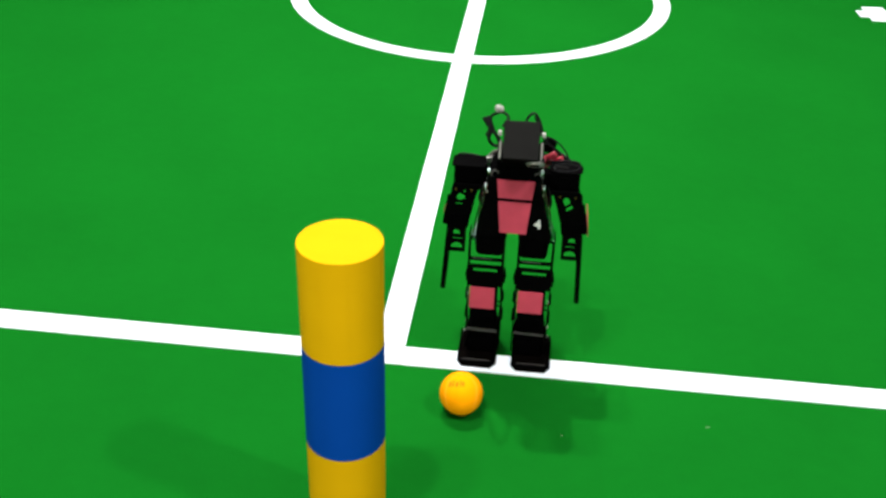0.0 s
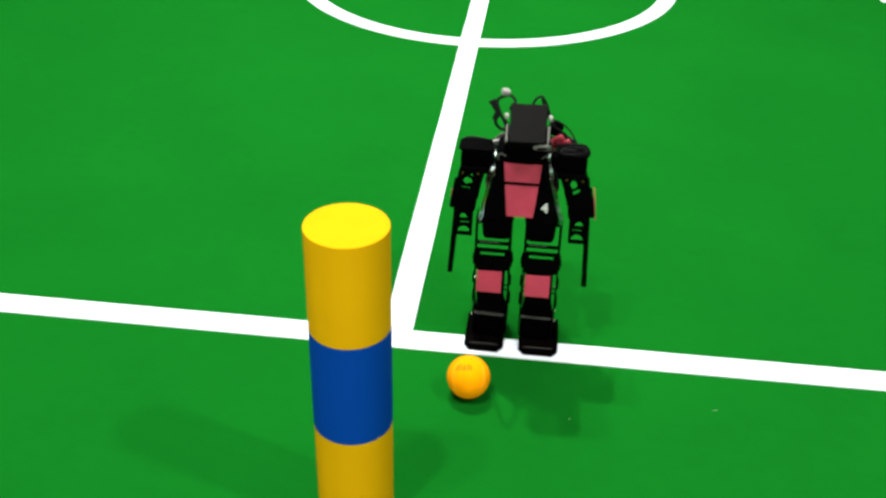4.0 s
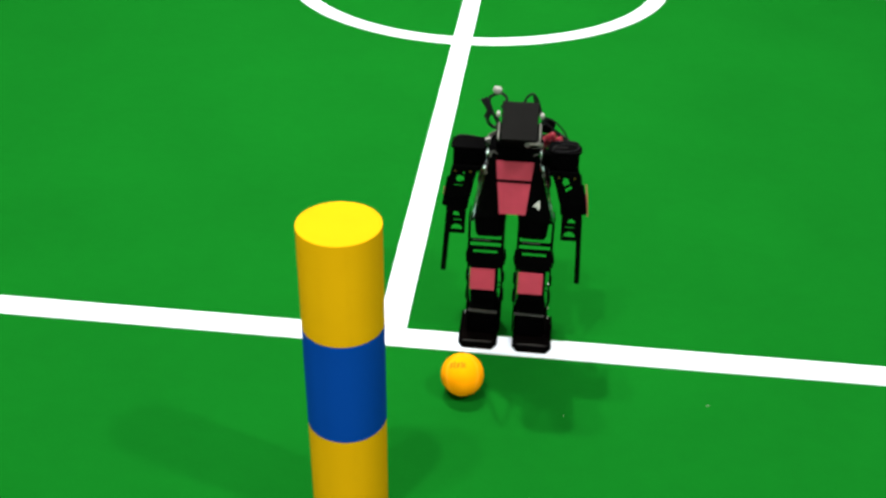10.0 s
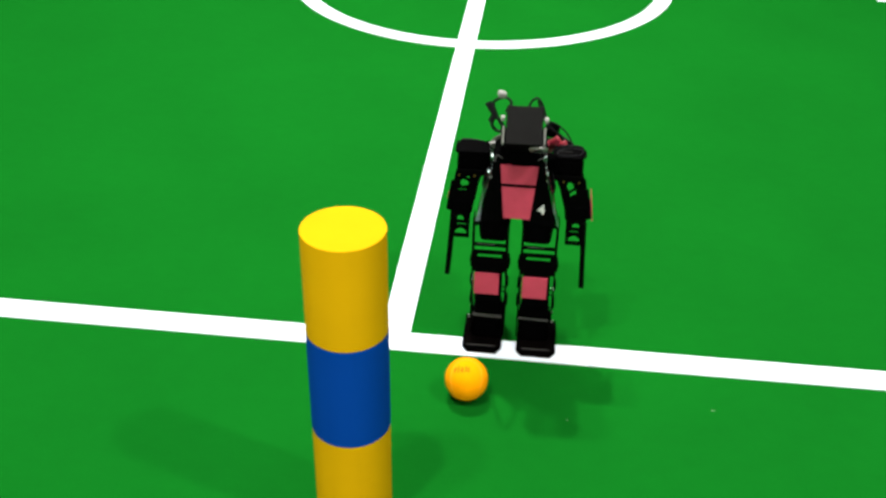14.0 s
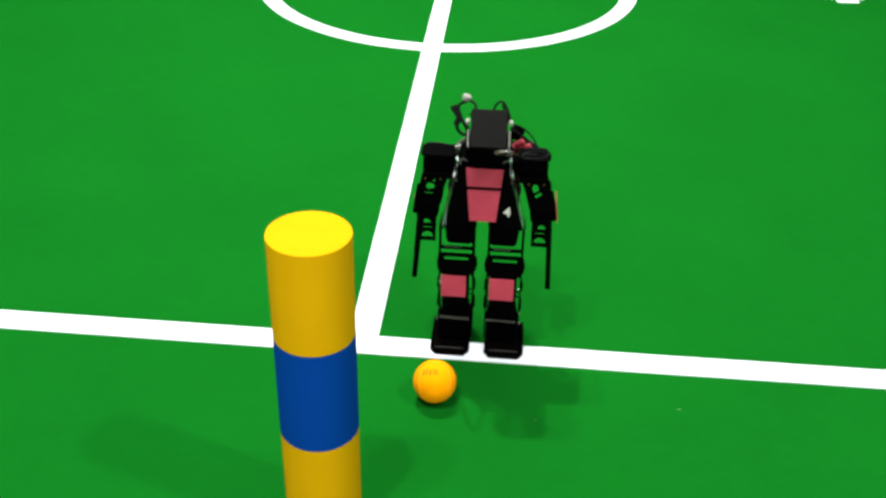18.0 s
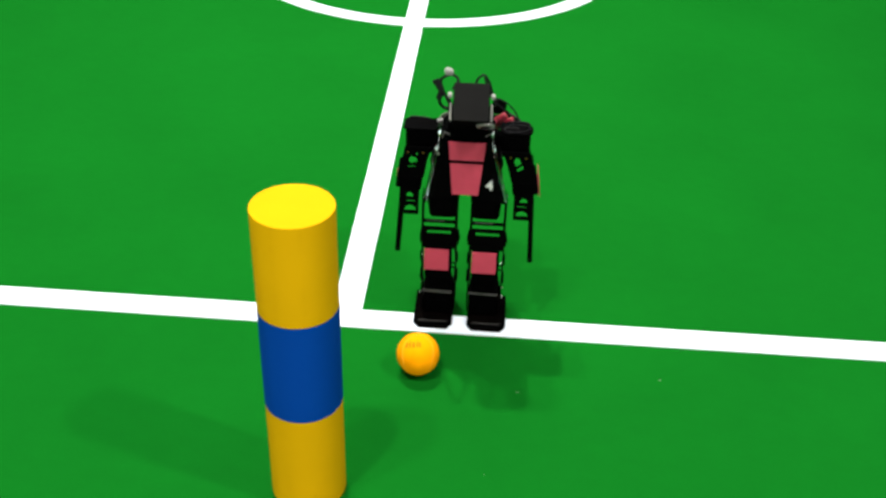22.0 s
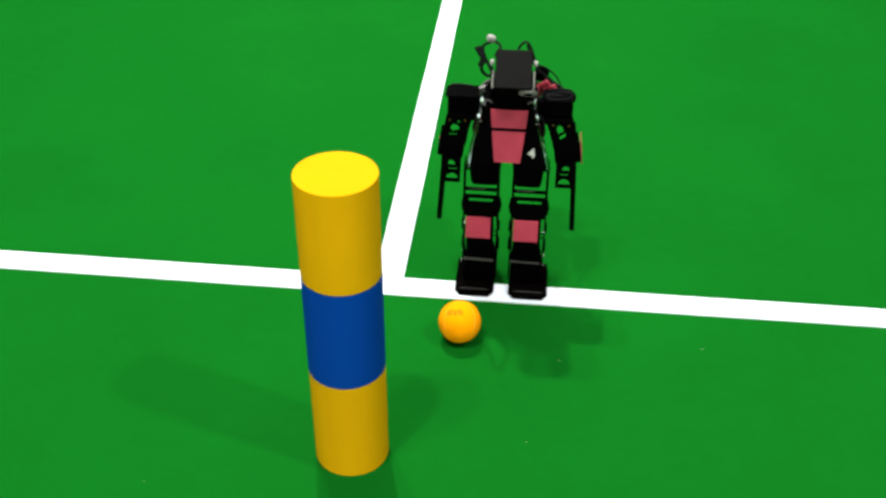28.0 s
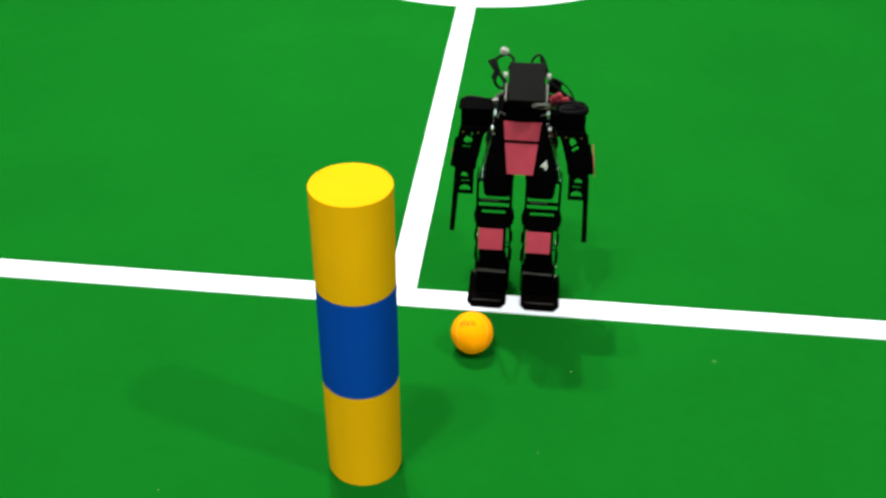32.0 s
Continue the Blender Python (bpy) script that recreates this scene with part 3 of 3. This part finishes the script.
    part("side_web", placed(bx(-0.0011, 0.0011, -0.019, 0.013, -0.024, 0.016, bevel=0.0004), pose(s * (0.0985 + d * 0.7), 0, 0.287, 0, -s * 8, 0)), BLACK, upper)
    part("screw", cylinder(0.0016, 0.002, pose(s * 0.066, -0.0222, 0.314, 90), sides=10), BRASS, upper)
    part("screw", cylinder(0.0016, 0.002, pose(s * 0.089, -0.0222, 0.314, 90), sides=10), BRASS, upper)
    lean = pose(s * (0.0870 + d), -0.001, 0.2610, 0, -s * 7, 0)
    turned_in = lean @ pose(0.0032, 0.008, 0, 0, 0, -9)
    elbow = part("elbow_servo", placed(bx(-0.0200, 0.0200, -0.020, 0.006, -0.0125, 0.0125, bevel=0.003), lean), SERVO, robot)
    part("servo_lid", placed(bx(-0.0165, 0.0165, -0.0215, -0.0195, -0.009, 0.009, bevel=0.0008), lean), SERVO, elbow)
    part("sticker", placed(bx(0.0198, 0.0212, -0.012, 0.024, -0.020, 0.014, bevel=0.0006), lean if s > 0 else turned_in), PINK, elbow, "pink foam sticker")
    part("sticker_tab", placed(bx(0.0198, 0.0211, -0.020, 0.031, 0.000, 0.014, bevel=0.0006), lean if s > 0 else turned_in), PINK, elbow)
    z0 = 0.2045
    hand = part("hand_bracket", pl([(0.0705 + d, 0.252), (0.1010 + d, 0.252), (0.1016 + d, z0), (0.0716 + d, z0)],
                                   [oval(0.0845 + d, 0.2110, 0.0092, 0.0100, 9, 0, 180), slot(0.0770 + d, 0.0905 + d, 0.2270, 0.2295), oval(0.0860 + d, 0.2355, 0.0062, 0.0080, 8, 0, 180)], 0.0022, -0.0215), BLACK, robot, "black gripper bracket with round cut-outs")
    part("hand_rear_bracket", pl([(0.0705 + d, 0.252), (0.1010 + d, 0.252), (0.1010 + d, 0.208), (0.0930 + d, 0.208), (0.0930 + d, 0.240), (0.0705 + d, 0.240)], (), 0.0022, 0.012), BLACK, hand)
    # the finger is an open frame: two long rods joined by cross-bars
    tall = 0.1265 if s > 0 else 0.1340
    tilt = pose(s * (0.0970 + d * 1.2), 0, 0.2450, 0, -s * (3.6 if s < 0 else 2.6), 0)
    finger = part("finger", placed(box(-0.0040, 0.0040, -0.0230, -0.0165, tall - 0.245, 0.0, bevel=0.0018), tilt), BLACK, hand, "long thin black finger rod")
    part("rear_rod", placed(box(-0.0036, 0.0036, -0.0030, 0.0030, tall - 0.235, 0.0, bevel=0.0016), tilt @ pose(0, 0.012, 0, -9, 0, 0)), BLACK, finger)
    for z in (tall + 0.008, 0.176, 0.212):
        part("cross_bar", placed(box(-0.0034, 0.0034, -0.0180, 0.0125 - 0.158 * (0.245 - z), z - 0.2475, z - 0.2425, bevel=0.0012), tilt), BLACK, finger)
    # clear hose in an arc beside the chest
    if s < 0:
        arc = [(-0.0440, 0.012, 0.346), HOSE_L[0], *HOSE_L[1:], (-0.0580, -0.012, 0.228)]
    else:
        arc = [(0.0440, 0.012, 0.346), HOSE_R[0], *HOSE_R[1:], (0.0620, -0.012, 0.228)]
    part("hose", tube(arc, 0.0024), TUBE, robot, "clear bluish hose")
    # short steel sleeves added in place of the glints on the clear hose
    part("hose_glint", tube([Vector(arc[1]), Vector(arc[1]).lerp(Vector(arc[2]), 0.4)], 0.0021), STEEL, robot, "bright sleeve standing in for a glint on the hose")
    part("hose_glint", tube([Vector(arc[2]).lerp(Vector(arc[3]), 0.7), Vector(arc[3])], 0.0021), STEEL, robot, "bright sleeve standing in for a glint on the hose")


arm(-1)
arm(1)

# neck and head, bowed forward
part("neck_servo", box(-0.017, 0.017, -0.022, 0.022, 0.350, 0.382, bevel=0.003), SERVO, robot)
part("neck_bracket", box(-0.019, 0.019, -0.046, -0.006, 0.372, 0.392, bevel=0.003), SERVO, robot)
for s in (-1, 1):
    part("neck_plate", plate([(-0.050, 0.368), (-0.016, 0.352), (0.016, 0.352), (0.018, 0.376), (-0.028, 0.400), (-0.056, 0.396)], [oval(-0.010, 0.372, 0.006, 0.006)], 0.0018, pose(s * 0.0195 + 0.0009, 0, 0, 0, 0, 90)), BLACK, robot)
bow = pose(0.0037, -0.050, 0.4142, 50, 0, 1.5) @ Matrix.Scale(0.973, 4)

head = part("head", placed(box(-0.0268, 0.0268, -0.0285, 0.0300, -0.046, 0.0, bevel=0.0012), bow), SERVO, robot, "black box-shaped head")
part("top_plate", placed(box(-0.0264, 0.0264, -0.0278, 0.0294, 0.0005, 0.0025, bevel=0.0008), bow), PLATE, head, "flat dark grey top plate")
for s in (-1, 1):
    part("ear_knob", placed(cylinder(0.0045, 0.006, pose(s * 0.0320, 0.012, -0.006, 0, 90, 0), sides=20, bevel=0.0015), bow), WHITE, head, "round white knob")
    part("ear_strip", placed(box(s * 0.0303 - 0.0016, s * 0.0303 + 0.0016, -0.026, 0.001, -0.011, -0.006, bevel=0.0012), bow), DULL_WHITE, head, "white side strip")
    part("ear_disc", placed(cylinder(0.014, 0.006, pose(s * 0.0305, -0.010, -0.024, 0, 90, 0), sides=24, bevel=0.001), bow), BLACK, head)
eye = part("eye_ring", placed(cylinder(0.0138, 0.005, pose(0.0225, -0.0290, -0.019, 90, 0, 0), sides=40, bevel=0.002), bow), ALU, head, "metal lens ring")
part("lens", placed(cylinder(0.0078, 0.004, pose(0.0225, -0.0302, -0.019, 90, 0, 0), sides=28, bevel=0.001), bow), LENS, eye, "dark glass lens")
part("chin", box(-0.030, 0.030, -0.034, -0.002, 0.3512, 0.3711, bevel=0.003), SERVO, head)

# back: electronics, aerial, pouch and cables
BACK = Vector((0, 0.020, -0.004))      # how far the load stands off the torso
part("torso_rear", box(-0.038, 0.038, 0.034, 0.056, 0.258, 0.326, bevel=0.004), SERVO, trunk)
pack = part("electronics_box", box(-0.040, 0.040, 0.034, 0.064, 0.262, 0.334, bevel=0.003), SERVO, robot)
pack.location = BACK
part("circuit_board", box(-0.034, 0.034, 0.064, 0.067, 0.282, 0.331, bevel=0.0005), BLACK, pack)
part("indicator", cylinder(0.0022, 0.003, pose(-0.012, 0.068, 0.326, 90), sides=12, bevel=0.0006), BLUE_LAMP, pack, "glowing blue indicator light")
pouch_mesh = bmesh.new()
add_box(pouch_mesh, -0.049, 0.046, 0.064, 0.098, 0.224, 0.312, bevel=0.009, segments=4)
bmesh.ops.subdivide_edges(pouch_mesh, edges=[e for e in pouch_mesh.edges if e.calc_length() > 0.02], cuts=5, use_grid_fill=True)
for v in pouch_mesh.verts:
    v.co.y -= 0.42 * max(0.0, 0.305 - v.co.z)
    v.co += Vector((0.0028 * noise.noise(v.co * 40), 0.0030 * noise.noise(v.co * 38 + Vector((3, 1, 2))), 0.0022 * noise.noise(v.co * 36 + Vector((7, 2, 4)))))
pouch = part("battery_pouch", pouch_mesh, PINK_BAG, robot, "crumpled pink foam battery pouch")
pouch.location = BACK
flap = bmesh.new()
add_box(flap, -0.048, 0.044, -0.020, 0.020, -0.002, 0.002, bevel=0.0015, m=pose(-0.002, 0.082, 0.3110, -14, -4, 0))
bmesh.ops.subdivide_edges(flap, edges=[e for e in flap.edges if e.calc_length() > 0.02], cuts=6, use_grid_fill=True)
for v in flap.verts:
    v.co.z += 0.0050 * noise.noise(v.co * 34 + Vector((1, 5, 2))) - 0.5 * max(0.0, v.co.y - 0.092)
part("flap", flap, PINK_BAG, pouch, "folded pink foam flap")
part("handle", tube([(-0.044, 0.050, 0.310), (-0.046, 0.050, 0.330), (-0.030, 0.048, 0.343), (0.0, 0.046, 0.347), (0.028, 0.048, 0.342), (0.040, 0.050, 0.328)], 0.0030), GREY_CABLE, robot, "grey sleeved cable arch").location = BACK
part("plug", cylinder(0.004, 0.012, pose(-0.043, 0.052, 0.308), sides=14), BRASS, robot).location = BACK


def bent_back(points):
    """Bends the upper ends of the cables that rise from the back."""
    out = []
    for x, y, z in points:
        k = min(1.0, max(0.0, (z - 0.384) / 0.026))
        out.append((x + 0.003 - 0.001 * k, y + 0.004 * k, z - 0.002 * k))
    return out


aerial = part("aerial", tube(bent_back([(-0.052, 0.046, 0.372), (-0.048, 0.048, 0.386), (-0.056, 0.050, 0.402)]), 0.0045), RUBBER, robot)
part("aerial_cable", tube(bent_back([(-0.030, 0.040, 0.392), (-0.022, 0.046, 0.404), (-0.030, 0.050, 0.411), (-0.042, 0.050, 0.408), (-0.049, 0.050, 0.400), (-0.044, 0.048, 0.382), (-0.036, 0.044, 0.368)]), 0.0022), RUBBER, robot)
part("aerial_cable", tube(bent_back([(-0.060, 0.046, 0.402), (-0.050, 0.046, 0.386), (-0.036, 0.044, 0.372), (-0.028, 0.040, 0.356)]), 0.0024), RUBBER, robot)
part("aerial_cable", tube(bent_back([(-0.052, 0.048, 0.378), (-0.050, 0.052, 0.362), (-0.042, 0.052, 0.354), (-0.034, 0.048, 0.358), (-0.038, 0.046, 0.374)]), 0.0026), RUBBER, robot)
tip = bmesh.new()
add_box(tip, -0.0065, 0.0065, -0.0055, 0.0055, -0.005, 0.005, bevel=0.0035, segments=4, m=pose(-0.0345, 0.052, 0.4150, 10, 20, 20))
part("aerial_plug", tip, WHITE, robot, "small white plug")
part("head_cable", tube(bent_back([(0.004, 0.040, 0.386), (0.006, 0.048, 0.404), (0.016, 0.050, 0.413), (0.024, 0.048, 0.404), (0.030, 0.044, 0.386), (0.036, 0.040, 0.368)]), 0.0019), RUBBER, robot)
part("head_cable", tube(bent_back([(0.018, 0.048, 0.410), (0.024, 0.046, 0.392), (0.032, 0.044, 0.376), (0.043, 0.046, 0.364), (0.056, 0.050, 0.352), (0.066, 0.050, 0.338)]), 0.0019), RUBBER, robot)
part("head_cable", tube(bent_back([(0.032, 0.050, 0.376), (0.046, 0.052, 0.372), (0.061, 0.052, 0.360), (0.071, 0.050, 0.345), (0.070, 0.046, 0.330)]), 0.0012), RUBBER, robot)
part("red_plug", placed(box(-0.005, 0.005, -0.004, 0.004, -0.009, 0.009, bevel=0.0025), pose(0.049, 0.040, 0.3490, 20, 50, 10)), RED, robot, "bright red cable plug")
part("red_plug", placed(box(-0.004, 0.004, -0.004, 0.004, -0.008, 0.008, bevel=0.002), pose(0.060, 0.038, 0.3450, 10, 60, -10)), RED, robot, "bright red cable plug")
part("pouch_fold", placed(box(-0.014, 0.014, -0.008, 0.008, -0.006, 0.006, bevel=0.005, segments=3), pose(0.050, 0.052, 0.333, 10, 25, 0)), PINK_BAG, robot)
for dx, dz, w in ((-0.020, 0.0, 0.014), (0.006, 0.006, 0.018), (0.030, -0.004, 0.012)):
    part("tied_cable", tube([(dx * 0.3 - 0.006, 0.099, 0.306), (dx - w, 0.104, 0.290 + dz), (dx - w * 0.8, 0.106, 0.262 + dz), (dx, 0.106, 0.252 + dz), (dx + w * 0.8, 0.106, 0.264 + dz), (dx + w * 0.4, 0.104, 0.292 + dz), (dx * 0.3 - 0.004, 0.099, 0.307)], 0.0014), RUBBER, robot).location = BACK
part("cable_tie", box(-0.010, 0.0, 0.097, 0.103, 0.303, 0.308, bevel=0.001), WHITE, robot, "white cable tie").location = BACK
part("label_card", placed(box(-0.012, 0.012, -0.002, 0.002, -0.006, 0.006, bevel=0.001), pose(-0.048, 0.046, 0.3315, 18, -8, 24)), WHITE, robot, "white card")
part("plug_block", placed(box(-0.010, 0.010, -0.006, 0.006, -0.011, 0.011, bevel=0.004, segments=3), pose(0.043, 0.060, 0.3575, 15, 35, 10)), BLACK, robot, "dark plug block")
for k, (dy, dz) in enumerate(((0.0, 0.0), (0.004, 0.004), (0.001, 0.008), (0.006, -0.003), (-0.002, 0.011))):
    part("back_cable", tube([(-0.030 + 0.004 * k, 0.068 + dy, 0.326 + dz * 0.6), (0.0, 0.074 + dy, 0.324 + dz), (0.030, 0.074 + dy, 0.328 + dz), (0.055, 0.066 + dy, 0.330 + dz), (0.078, 0.046 + dy, 0.326 + dz)], 0.0020), RUBBER, robot).location = BACK
part("cable_tie", placed(box(-0.0035, 0.0035, -0.008, 0.008, -0.010, 0.010, bevel=0.0025), pose(0.018, 0.076, 0.330, 0, 15, 0)), WHITE, robot, "white cable tie").location = BACK
module = part("radio_module", placed(box(-0.016, 0.016, -0.012, 0.012, -0.005, 0.005, bevel=0.0015), pose(-0.056, 0.050, 0.3220, 22, -6, 14)), PLATE, robot, "grey radio module")
part("module_edge", placed(box(-0.014, 0.012, -0.0025, 0.0025, -0.0055, 0.0015, bevel=0.0010), pose(-0.052, 0.0630, 0.3205, 22, -6, 14)), WHITE, module, "white module edge")
part("tied_cable", tube([(-0.004, 0.100, 0.306), (0.020, 0.106, 0.312), (0.044, 0.108, 0.318), (0.052, 0.108, 0.308), (0.040, 0.106, 0.300), (0.014, 0.104, 0.302), (-0.004, 0.100, 0.305)], 0.0014), RUBBER, robot).location = BACK
part("tied_cable", tube([(-0.006, 0.100, 0.306), (-0.026, 0.106, 0.296), (-0.046, 0.106, 0.290), (-0.054, 0.100, 0.276), (-0.048, 0.094, 0.262)], 0.0014), RUBBER, robot).location = BACK
part("neck_cable", tube([(-0.024, 0.012, 0.372), (-0.018, 0.030, 0.362), (0.0, 0.038, 0.358), (0.018, 0.032, 0.364), (0.024, 0.016, 0.374)], 0.0024), GREY_CABLE, robot, "grey sleeved neck cable")
